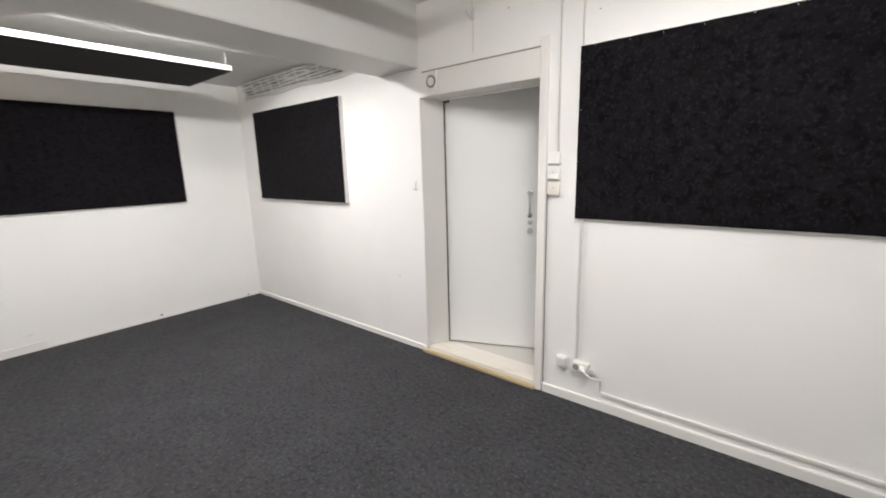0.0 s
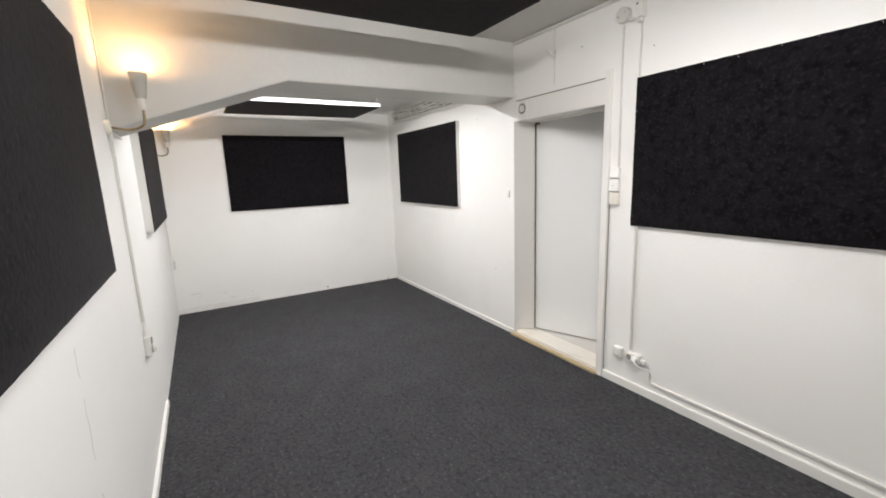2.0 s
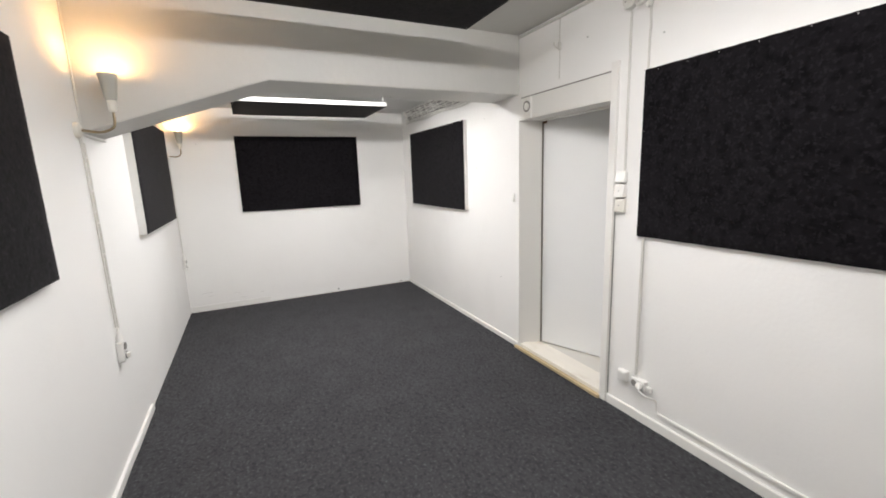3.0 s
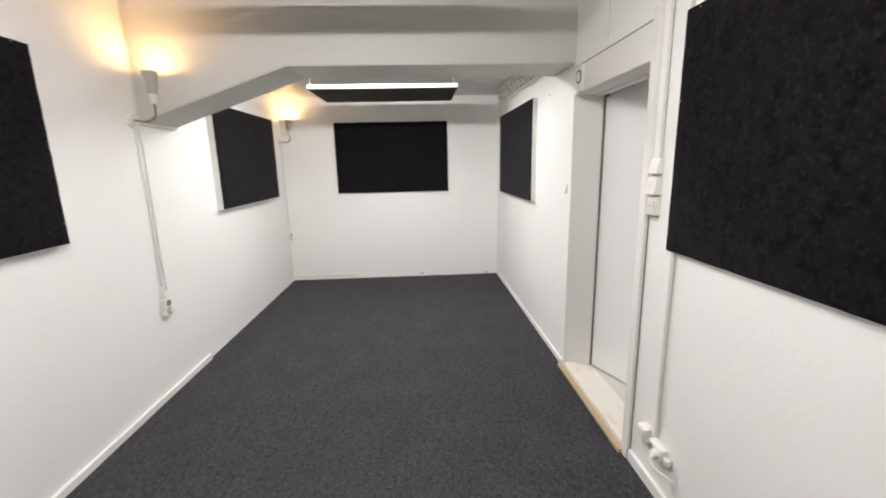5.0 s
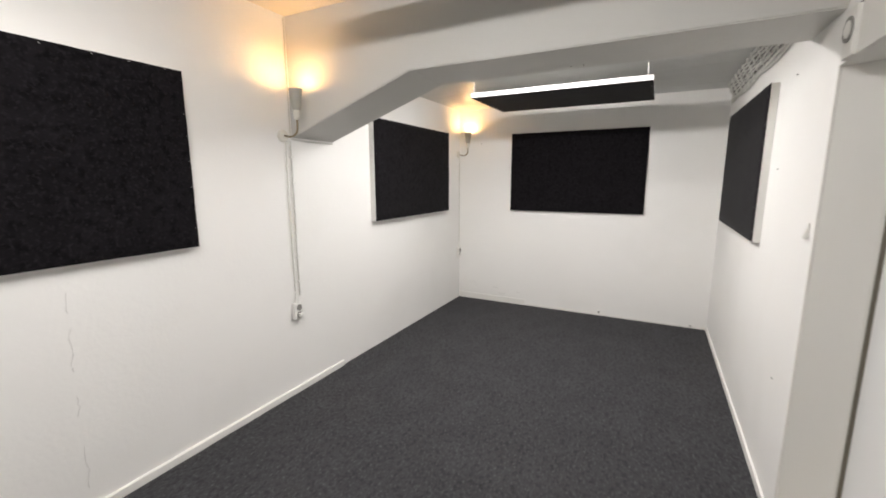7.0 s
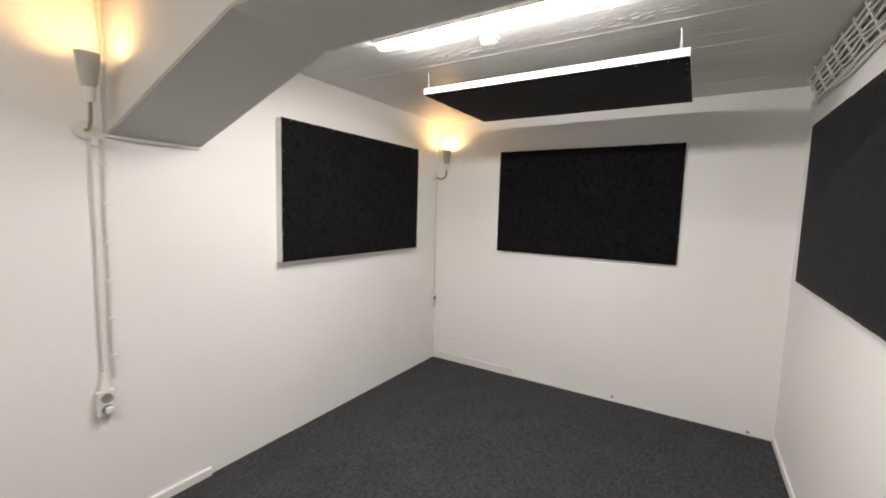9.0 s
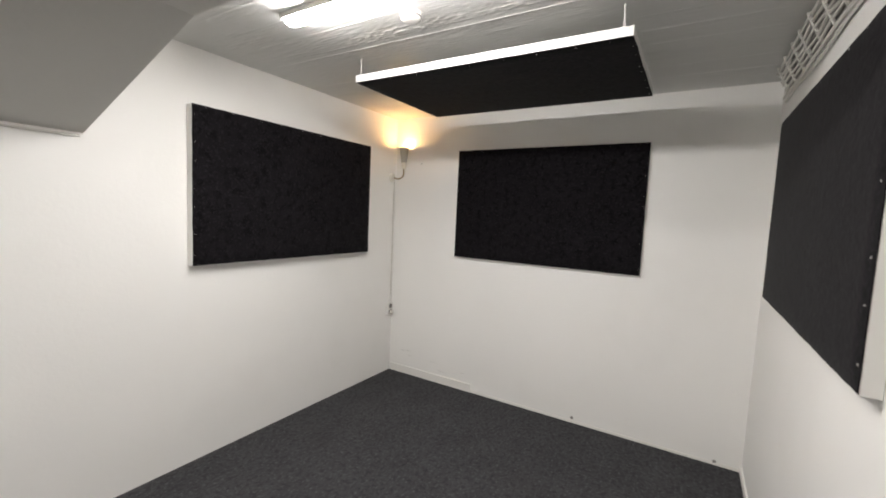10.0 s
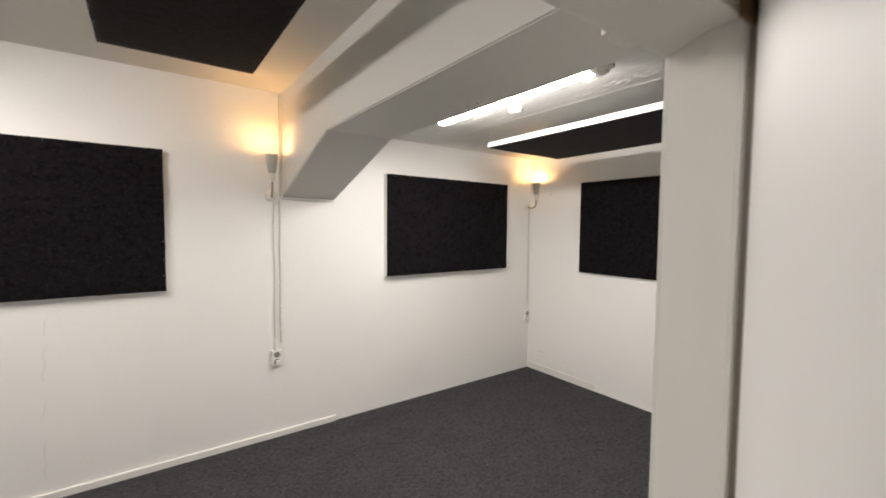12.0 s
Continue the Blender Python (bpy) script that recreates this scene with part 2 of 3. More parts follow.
def skirting(name, x0, x1, y0, y1, h, label):
    """A board with a rounded, many times painted edge that wavers a little."""
    along = x1 - x0 > y1 - y0
    n = max(4, int(max(x1 - x0, y1 - y0) / 0.05))
    wall_low = (y0 == YL) if along else True
    d = (y1 - y0) if along else (x1 - x0)
    bm, rings = B(), []
    for i in range(n + 1):
        u = i / n
        w = noise.noise(Vector((i * 0.23, h * 50, d * 90)))
        hh, dd = h + 0.0025 * w, d * (1 + 0.10 * noise.noise(Vector((i * 0.31, 4.0, h * 70))))
        e = min(0.006, d * 0.4)
        ring = []
        for o, z in ((0.0, 0.0), (dd, 0.0), (dd, hh - e), (dd - 0.3 * e, hh - 0.3 * e), (dd - e, hh), (0.0, hh)):
            if along:
                ring.append(bm.verts.new((x0 + (x1 - x0) * u, y0 + o if wall_low else y1 - o, z)))
            else:
                ring.append(bm.verts.new((x0 + o, y0 + (y1 - y0) * u, z)))
        rings.append(ring)
    for a, b in zip(rings, rings[1:]):
        for k in range(6):
            bm.faces.new((a[k], a[(k + 1) % 6], b[(k + 1) % 6], b[k]))
    bm.faces.new(rings[0][::-1])
    bm.faces.new(rings[-1])
    return setting(name, bm, TRIM, label, "baseboard")


skirting("baseboard_door_near", DX1 + 0.06, XB, YR - 0.016, YR, 0.062, "white painted wooden baseboard")
skirting("baseboard_door_rear", XF, DX0 - 0.05, YR - 0.013, YR, 0.045, "white painted low wooden baseboard")
skirting("baseboard_left", -2.751, XB, YL, YL + 0.018, 0.047, "white painted baseboard that stops under the beam")
skirting("baseboard_far", XF, XF + 0.008, YL, 0.42, 0.075, "white painted low strip along the wall foot")
skirting("baseboard_far_rest", XF, XF + 0.005, 0.424, YR - 0.014, 0.018, "thin uneven paint edge along the wall foot")

# unseen space added outside the doorway; close white walls bounce light onto the leaf
# raised pale floor added to lighten and close the gap below the leaf
setting("gap_floor_outside", box(B(), -2.9, -0.75, YD + 0.012, 3.9, -0.12, 0.046), GAP_FLOOR, "pale floor added outside the doorway to lighten the door gap", "floor")
setting("bounce_wall_back", box(B(), -2.9, -0.75, 3.75, 3.9, 0, 2.45), WALL, "unseen white wall added outside the doorway to bounce light", "wall")
setting("bounce_wall_west", box(B(), -3.05, -2.9, YD, 3.9, 0, 2.45), WALL, "unseen white wall added outside the doorway to bounce light", "wall")
setting("bounce_wall_east", box(B(), -0.75, -0.6, YD, 3.9, 0, 2.45), WALL, "unseen white wall added outside the doorway to bounce light", "wall")
setting("bounce_ceiling", box(B(), -3.05, -0.6, YD, 3.9, 2.3, 2.45), CEIL_F, "unseen white ceiling added outside the doorway to bounce light", "ceiling")

# ---- doorway: lining, casing, sill ----
door_frame = tagged(thing("door_frame", "white painted wooden door frame with a worn sill", "door frame", pose(0, 0, 0)), kind="structure")
part("jamb", prism([(DX0 - 0.0195, YR + 0.004), (DX0 - 0.004, YR + 0.030), (-2.226, 2.602), (-2.226, YD - 0.008), (DX0 - 0.0195, YD - 0.008)], 0.0, DZ), TRIM, door_frame)
part("jamb", box(B(), DX1, DX1 + 0.02, YR - 0.012, YD - 0.008, 0.0, DZ, 0.003), TRIM, door_frame)
part("head", box(B(), DX0 - 0.02, DX1 + 0.02, YR - 0.008, YD - 0.008, DZ, DZ + 0.02, 0.003), TRIM, door_frame)
part("stop", box(B(), DX1 - 0.012, DX1, 2.56, 2.605, 0.05, DZ, 0.003), TRIM, door_frame)
part("stop", box(B(), -2.225, DX1 - 0.0125, 2.56, 2.605, DZ - 0.014, DZ, 0.003), TRIM, door_frame)
part("casing", box(B(), DX0 - 0.034, DX0 - 0.0185, YR - 0.004, YR + 0.02, 0.03, DZ + 0.005, 0.004), TRIM, door_frame)
part("casing", box(B(), DX1 + 0.002, DX1 + 0.056, YR - 0.024, YR, 0.0, 2.285, 0.006), TRIM, door_frame)
part("header_board", box(B(), -2.127, DX1, YR - 0.016, YR, DZ + 0.002, 2.228, 0.003), TRIM, door_frame)
# grey strips: the shadow lines at the board edges put into colour
part("shadow_line", box(B(), -2.28, DX1, YR - 0.012, YR, 2.230, 2.238, 0.002), GREY_AND_SHADE, door_frame, "grey strip for the shadow line over the header board")
part("shadow_line", box(B(), DX1 + 0.0565, DX1 + 0.0625, YR - 0.006, YR, 0.064, 1.36, 0.002), GREY_AND_SHADE, door_frame, "grey strip for the shadow line beside the casing")
part("sill", box(B(), DX0 + 0.004, DX1 - 0.0005, YR - 0.01, YD + 0.01, 0.0, 0.052, 0.008), SILL, door_frame, "worn cream painted sill")
part("sill_edge", box(B(), DX0 - 0.045, DX1 + 0.01, YR - 0.045, YR - 0.011, 0.0, 0.026, 0.008), BROWN, door_frame, "bare pine strip along the sill")
part("outer_block", box(B(), -2.30, -2.175, YD - 0.006, YD + 0.003, DZ - 0.03, DZ + 0.09, 0.002), DARKWOOD, door_frame, "dark stained wooden block over the hinge")

# added strip fills the hinge gap; the gap's shade is its dark colour
part("hinge_gap_strip", box(B(), -2.238, -2.2275, YD - 0.0075, YD + 0.009, 0.055, DZ - 0.01), HINGE_GAP, door_frame, "dark brown strip added for the shaded hinge gap")

# ---- door leaf, open outwards; angle, height and handle fit the camera's view ----
OPEN = 22.0
LW = 0.82
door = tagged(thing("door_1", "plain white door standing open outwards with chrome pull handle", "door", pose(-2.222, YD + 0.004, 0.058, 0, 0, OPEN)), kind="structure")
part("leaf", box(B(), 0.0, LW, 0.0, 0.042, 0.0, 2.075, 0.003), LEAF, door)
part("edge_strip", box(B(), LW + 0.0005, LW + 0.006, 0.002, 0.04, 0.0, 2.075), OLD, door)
handle = part("pull_handle", sweep(B(), [(LW - 0.155, -0.002, 1.27), (LW - 0.155, -0.034, 1.262), (LW - 0.155, -0.042, 1.24), (LW - 0.155, -0.042, 1.13), (LW - 0.155, -0.034, 1.108), (LW - 0.155, -0.002, 1.10)], 0.008, 10, 5), CHROME, door, "chrome pull handle", True)
for z in (1.27, 1.10):
    part("rosette", lathe(B(), [(0.019, 0), (0.019, 0.004), (0.015, 0.007)], pose(LW - 0.155, -0.0005, z, 90)), CHROME, handle, "", True)
lock = part("lock_cylinder", lathe(B(), [(0.023, 0), (0.023, 0.006), (0.016, 0.014), (0.013, 0.02)], pose(LW - 0.155, -0.0005, 0.975, 90)), CHROME, door, "chrome lock rosette", True)
part("keyhole", box(B(), LW - 0.157, LW - 0.153, -0.022, -0.0206, 0.967, 0.983), SLOT, lock)
part("thumb_turn", box(B(), LW - 0.17, LW - 0.14, -0.02, 0.0, 1.03, 1.06, 0.005), CHROME, door, "chrome thumb turn")
for z in (0.25, 1.0, 1.75):
    part("hinge", lathe(B(), [(0.007, 0), (0.008, 0.002), (0.008, 0.09), (0.007, 0.092)], pose(-0.006, 0.03, z), 12), CHROME, door, "steel hinge barrel", True)


# ---- acoustic panels ----
def acoustic_panel(width, height, depth, m, label, wires=0.0, lip=0.012, seed=1):
    """Local: width along x, depth along -y from the wall at y=0, height along z."""
    p = thing("acoustic_panel", label, "acoustic panel", m, "black acoustic panels")
    t, rnd = 0.02, random.Random(seed)
    part("side_batten", box(B(), 0, t, -depth, -0.001, -0.004, height, 0.002), FRAME, p, "white painted side batten")
    part("side_batten", box(B(), width - t, width, -depth, -0.001, -0.004, height, 0.002), FRAME, p, "white painted side batten")
    part("rail", box(B(), t + 0.0005, width - t - 0.0005, -depth, -0.001, -0.004, t, 0.002), FRAME, p, "white painted bottom batten")
    part("rail", box(B(), t + 0.0005, width - t - 0.0005, -depth, -0.001, height - t, height, 0.002), FRAME, p, "white painted top batten")
    part("backing", box(B(), t + 0.001, width - t - 0.001, -0.014, -0.002, t + 0.001, height - t - 0.001), FRAME, p)
    # the felt has a slightly wavy cut edge and a soft swell
    bm = B()
    nx, nz = 48, 30
    rows = []
    for i in range(nx + 1):
        row = []
        for k in range(nz + 1):
            u, v = i / nx, k / nz
            x, z = u * width, v * height
            wob = 0.0022
            if i in (0, nx):
                x += wob * noise.noise(Vector((seed * 3.1 + i, z * 18, 0)))
            if k in (0, nz):
                z += wob * noise.noise(Vector((x * 18, seed * 2.3 + k, 5)))
            rim = min(u * width, (1 - u) * width, v * height, (1 - v) * height)
            y = -depth - 0.003 - lip * 0.4 * min(1.0, rim / 0.02) - 0.0008 * noise.noise(Vector((x * 4, z * 4, seed)))
            row.append(bm.verts.new((x, y, z)))
        rows.append(row)
    for a, b in zip(rows, rows[1:]):
        for k in range(nz):
            bm.faces.new((a[k], b[k], b[k + 1], a[k + 1]))
    edge = [e for e in bm.edges if e.is_boundary]
    ext = bmesh.ops.extrude_edge_only(bm, edges=edge)
    for v in [g for g in ext["geom"] if isinstance(g, bmesh.types.BMVert)]:
        v.co.y = -depth - 0.0005
    felt = part("felt_face", bm, FELT, p, "black needle felt face", True)
    staples = []
    for k in range(7):
        z = height * (0.08 + 0.84 * k / 6) + rnd.uniform(-0.02, 0.02)
        staples += [(rnd.uniform(0.008, 0.016), z), (width - rnd.uniform(0.008, 0.016), z + rnd.uniform(-0.03, 0.03))]
    for k in range(9):
        staples.append((width * (0.05 + 0.9 * k / 8) + rnd.uniform(-0.02, 0.02), height - rnd.uniform(0.008, 0.014)))
    mesh = None
    for x, z in staples:
        if mesh is None:
            st = part("staple", box(B(), -0.0036, 0.0036, -0.0006, 0.0006, -0.0006, 0.0006), PLASTIC, felt)
            mesh = st.data
        else:
            st = new("staple", mesh)
            st.parent = felt
        st.matrix_basis = pose(x, -depth - 0.0075, z, 0, rnd.uniform(0, 90), 0)
    if wires:
        for x in (0.03, width - 0.045):
            for z in (0.012, height - 0.008):
                bm = sweep(B(), [(x, -0.012, z), (x + 0.002, wires / 2, z), (x, wires, z)], 0.003, 6)
                sweep(bm, [(x + 0.008, -0.006, z), (x + 0.005, wires / 2, z + 0.002), (x, wires, z)], 0.002, 6)
                part("suspension_wire", bm, PLASTIC, p, "thin white suspension wire")
    return p


WIDE, TALL = 1.53, 0.945
acoustic_panel(1.535, TALL, 0.028, pose(XF, 0.2, 1.235, 0, 0, 90), "black felt acoustic panel in white battens on the end wall", seed=1)
acoustic_panel(1.548, TALL, 0.042, pose(-4.797, YR, 1.237), "black felt acoustic panel hung between corner and door", seed=2)
acoustic_panel(WIDE, 0.967, 0.020, pose(-1.072, YR, 1.217), "black felt acoustic panel beside the door switches", seed=3)
acoustic_panel(1.528, 0.94, 0.055, pose(-3.226, YL, 1.243, 0, 0, 180), "black felt acoustic panel beyond the beam", seed=4)
acoustic_panel(WIDE, 0.955, 0.04, pose(-0.014, YL, 1.25, 0, 0, 180), "black felt acoustic panel before the beam", seed=5)
# hung flat below the ceilings


def flat(x, y, z):
    """Lays a panel flat, face down: its width along y and its height along x."""
    return Matrix.Translation((x, y, z)) @ Matrix(((0, 0, 1, 0), (1, 0, 0, 0), (0, 1, 0, 0), (0, 0, 0, 1)))


acoustic_panel(1.536, 0.92, 0.042, flat(-4.742, 0.225, 2.424), "black felt acoustic panel hung flat below the rear ceiling", wires=ZR - 2.424 + 0.004, seed=6)
acoustic_panel(1.578, 0.715, 0.042, flat(-1.98, 0.178, 2.648), "black felt acoustic panel hung flat below the front ceiling", wires=ZF - 2.648, seed=7)


# ---- tube lights ----
def tube_light(m, lit, label):
    t = thing("tube_light", label, "ceiling light", m, "fluorescent tube lights")
    part("housing", box(B(), -0.044, 0.044, -0.665, 0.665, -0.0235, 0.004, 0.003), PLASTIC, t, "white batten housing")
    part("end_cap", box(B(), -0.044, 0.044, 0.656, 0.69, -0.05, -0.024, 0.008), PLASTIC, t, "white end cap")
    bm = B()
    prof = [(0.04 * math.cos(math.pi * i / 10), -0.024 - 0.024 * math.sin(math.pi * i / 10)) for i in range(11)]
    ends = []
    for y, s in ((-0.655, 0.5), (-0.645, 0.85), (-0.625, 1.0), (0.625, 1.0), (0.645, 0.85), (0.655, 0.5)):
        ends.append([bm.verts.new((x * s, y, -0.024 + (z + 0.024) * s)) for x, z in prof])
    for a, b in zip(ends, ends[1:]):
        for i in range(10):
            bm.faces.new((a[i], a[i + 1], b[i + 1], b[i]))
    bm.faces.new(ends[0])
    bm.faces.new(ends[-1][::-1])
    part("diffuser", bm, lit, t, "glowing white diffuser", True)
    part("cable_gland", lathe(B(), [(0.02, 0), (0.024, 0.01), (0.024, 0.035), (0.014, 0.045), (0.009, 0.07)], pose(0, 0.6905, -0.034, -90)), GREY, t, "grey cable gland", True)
    return t


tube_light(pose(-3.27, 0.965, ZR), GLOW_REAR, "glowing fluorescent batten light on the board-marked ceiling")
tube_light(pose(-0.5, 0.93, ZF), GLOW_FRONT, "glowing fluorescent batten light above the hung panel")
bm = sweep(B(), [(-3.27, 1.715, 2.49), (-3.265, 1.80, 2.506), (-3.26, 2.1, 2.507), (-3.24, 2.36, 2.505)], 0.006, 8, 6)
tagged(part("lamp_cable", bm, CABLE), "white painted lamp cable along the concrete ceiling", "cable")

smoke = thing("smoke_detector", "round white smoke detector on the concrete ceiling", "smoke detector", pose(-3.50, 0.86, ZR + 0.003))
part("base", lathe(B(), [(0.05, -0.012), (0.052, -0.010), (0.052, 0.0)]), PLASTIC, smoke, "", True)
part("cover", lathe(B(), [(0.012, -0.040), (0.03, -0.038), (0.044, -0.031), (0.048, -0.022), (0.048, -0.0125)]), PLASTIC, smoke, "", True)
part("vent_ring", lathe(B(), [(0.0482, -0.024), (0.0488, -0.022), (0.0488, -0.017), (0.0482, -0.015)]), GREY_AND_SHADE, smoke, "", True)


# ---- wall lamps ----
def wall_lamp(m, reach, turn, label, drop=0.0):
    """Local: wall at y=0, room towards +y, z up from the rose. turn bends the arm sideways."""
    w = thing("wall_lamp", label, "wall lamp", m, "upward wall lamps")
    part("rose", lathe(B(), [(0.043, 0.0), (0.043, 0.010), (0.036, 0.021), (0.014, 0.027)], pose(0, 0, 0, -90)), OLD, w, "yellowed plastic wall rose", True)
    cx, cy = reach * math.sin(radians(turn)), 0.028 + reach * math.cos(radians(turn))
    part("arm", sweep(B(), [(0, 0.024, 0), (cx * 0.55, cy * 0.6, -0.012), (cx * 0.95, cy * 0.93, 0.01), (cx, cy, 0.06 - drop * 0.6), (cx, cy, 0.125 - drop)], 0.0068, 10, 6), BRASS, w, "curved tarnished brass arm", True)
    part("lampholder", lathe(B(), [(0.009, 0.115), (0.018, 0.122), (0.021, 0.135), (0.021, 0.175), (0.024, 0.18)], pose(cx, cy, -drop)), OLD, w, "cream lampholder", True)
    bm = B()
    prof = [(0.024, 0.176), (0.03, 0.20), (0.036, 0.25), (0.043, 0.30), (0.045, 0.312), (0.0425, 0.312), (0.0405, 0.30), (0.0335, 0.25), (0.027, 0.205), (0.02, 0.19)]
    part("shade", lathe(bm, prof, pose(cx, cy, -drop)), GREY, w, "grey enamelled metal cup shade", True)
    part("bulb", lathe(B(), [(0.012, 0.20), (0.014, 0.216), (0.021, 0.246), (0.027, 0.276), (0.026, 0.296), (0.019, 0.311), (0.008, 0.317)], pose(cx, cy, -drop), 20), BULB, w, "glowing warm bulb", True)
    return w


wall_lamp(pose(-2.235, YL, 1.932), 0.16, 11, "lit warm wall lamp with cup shade beside the beam", 0.022)
wall_lamp(pose(-5.135, YL, 1.945), 0.12, 4, "lit warm wall lamp with cup shade in the corner", 0.035)


# ---- sockets, conduits, switches ----
def wall_socket(m, label, plug=True):
    """Local: wall at y=0, room towards +y."""
    s = thing("wall_socket", label, "wall socket", m, "surface sockets")
    part("body", box(B(), -0.036, 0.036, 0.0, 0.034, -0.062, 0.062, 0.006), PLASTIC, s)
    # the shadow inside each cup is put into its grey colour
    for z in (-0.028, 0.028):
        part("cup", lathe(B(), [(0.021, 0.0), (0.023, 0.001), (0.023, 0.005), (0.019, 0.005), (0.018, 0.0015)], pose(0, 0.034, z, -90)), GREY_AND_SHADE, s, "shadowed socket cup", True)
    part("cable_boot", lathe(B(), [(0.02, 0.062), (0.017, 0.08), (0.009, 0.12), (0.007, 0.145)], pose(0, 0.017, 0), 14), PLASTIC, s, "", True)
    if plug:
        part("cover_tab", box(B(), -0.02, 0.012, 0.0345, 0.058, -0.045, -0.015, 0.005), PLASTIC, s, "white plug in the socket")
    return s


wall_socket(pose(-2.258, YL, 0.65), "white double surface socket below the wall lamp conduit")
wall_socket(pose(-5.14, YL, 0.645), "white double surface socket low in the corner")


def conduit(m, height, radius, label, clips=0, group="painted conduits"):
    """A pipe up the wall, from local z=0; the wall at y=0, room towards +y."""
    c = thing("conduit", label, "conduit", m, group)
    rnd = random.Random(int(height * 100))
    pts = [(0.0025 * rnd.uniform(-1, 1), radius + 0.004, height * i / 6) for i in range(7)]
    part("pipe", sweep(B(), pts, radius, 10, 3), CABLE, c, "", True)
    for k in range(clips):
        z = height * (k + 0.6) / (clips + 0.2)
        part("clip", box(B(), -radius - 0.014, radius + 0.004, 0.0, 2 * radius + 0.006, z - 0.006, z + 0.006, 0.002), PLASTIC, c, "white cable clip")
    return c


conduit(pose(-2.254, YL, 0.80), 1.09, 0.0052, "thin white painted conduit up to the wall lamp")
conduit(pose(-2.297, YL, 0.76), 1.14, 0.0058, "thin white clipped cable beside the conduit", 6)
conduit(pose(-5.165, YL, 0.78), 1.13, 0.006, "thin white painted conduit up the corner", 2)
conduit(pose(-2.300, YL, 1.93), 0.79, 0.005, "thin painted cable up beside the beam")
box_small = thing("junction_box", "small cream junction piece under the wall lamp", "junction box", pose(-2.27, YL, 1.885))
part("body", box(B(), -0.014, 0.014, 0.0, 0.024, -0.02, 0.022, 0.005), PLASTIC, box_small)
part("tail", sweep(B(), [(0, 0.012, 0.02), (0.012, 0.016, 0.035), (0.03, 0.014, 0.05)], 0.005, 8, 4), CABLE, box_small, "", True)

# beside the door (the wall at y = YR, room towards -y, so turned about)
conduit(pose(-1.192, YR, 1.615, 0, 0, 180), 0.92, 0.007, "white painted conduit from the switches upward")
conduit(pose(-1.062, YR, 2.19, 0, 0, 180), 0.35, 0.006, "white painted conduit above the felt panel")
conduit(pose(-1.032, YR, 0.31, 0, 0, 180), 0.90, 0.009, "white painted conduit below the felt panel")


def light_switch(z, h, depth, mat, label, marks, taper):
    s = thing("light_switch", label, "light switch", pose(-1.213, YR, z, 0, 0, 180), "stacked switches by the door")
    bm = box(B(), -0.037, 0.037, 0.0, depth, -h / 2, h / 2, 0.006)
    for v in bm.verts:
        if v.co.y > depth * 0.5 and v.co.z > 0:
            v.co.y -= taper
    part("body", bm, mat, s)
    if marks == 1:
        part("rocker", box(B(), -0.026, 0.026, depth - taper + 0.0005, depth - taper + 0.006, -0.026, 0.026, 0.004), mat, s)
        part("screw", lathe(B(), [(0.003, 0), (0.003, 0.001)], pose(0, depth - taper + 0.0065, 0.0, -90), 10), GREY_AND_SHADE, s)
    else:
        for x in (-0.015, 0.0, 0.015):
            part("rib", box(B(), x - 0.003, x + 0.003, depth - taper + 0.0005, depth - taper + 0.003, -h * 0.3, h * 0.3, 0.001), mat, s)
    return s


light_switch(1.578, 0.07, 0.034, PLASTIC, "white ribbed surface switch box at the top", 3, 0.012)
light_switch(1.490, 0.082, 0.04, PLASTIC, "white surface rocker switch in the middle", 1, 0.010)
light_switch(1.397, 0.088, 0.028, OLD, "yellowed surface rocker switch at the bottom", 1, 0.004)

jb = thing("junction_box", "round white painted junction box under the ceiling", "junction box", pose(-1.197, YR, 2.60, 0, 0, 180))
part("body", lathe(B(), [(0.05, 0.0), (0.05, 0.03), (0.046, 0.036), (0.012, 0.038)], pose(0, 0, 0, -90), 28), CABLE, jb, "", True)
for x, z in ((-0.022, 0.012), (0.024, -0.008)):
    part("screw", lathe(B(), [(0.0035, 0), (0.0035, 0.0015)], pose(x, 0.0375, z, -90), 10), SLOT, jb)
sq = thing("junction_box", "white plastic cable box beside the round junction box", "junction box", pose(-1.068, YR, 2.60, 0, 0, 180))
part("body", box(B(), -0.028, 0.028, 0.0, 0.05, -0.055, 0.135, 0.006), PLASTIC, sq)
part("gland", lathe(B(), [(0.015, 0.0), (0.02, 0.004), (0.02, 0.018), (0.012, 0.026)], pose(0, 0.022, -0.056, 180), 14), PLASTIC, sq, "", True)
part("slot", box(B(), 0.004, 0.014, 0.0502, 0.052, 0.02, 0.032), SLOT, sq)
bm = sweep(B(), [(-1.15, YR - 0.02, 2.57), (-1.135, YR - 0.03, 2.552), (-1.11, YR - 0.03, 2.552), (-1.09, YR - 0.02, 2.57)], 0.012, 10, 5)
tagged(part("cable_elbow", bm, CABLE, None, "", True), "white painted cable elbow between two boxes", "cable")

# trunking under the ceiling of the front part, with a hook and its cable
bm = box(B(), BX1 + 0.002, XB, YR - 0.016, YR, ZF - 0.030, ZF - 0.012, 0.004)
tagged(part("ceiling_trunking", bm, CABLE), "thin white painted trunking along the ceiling edge", "trunking")
bm = sweep(B(), [(-1.82, YR - 0.006, 2.70), (-1.822, YR - 0.006, 2.60), (-1.818, YR - 0.006, 2.54)], 0.004, 8, 4)
tagged(part("hook_cable", bm, CABLE), "thin white painted cable down to a hook", "cable")
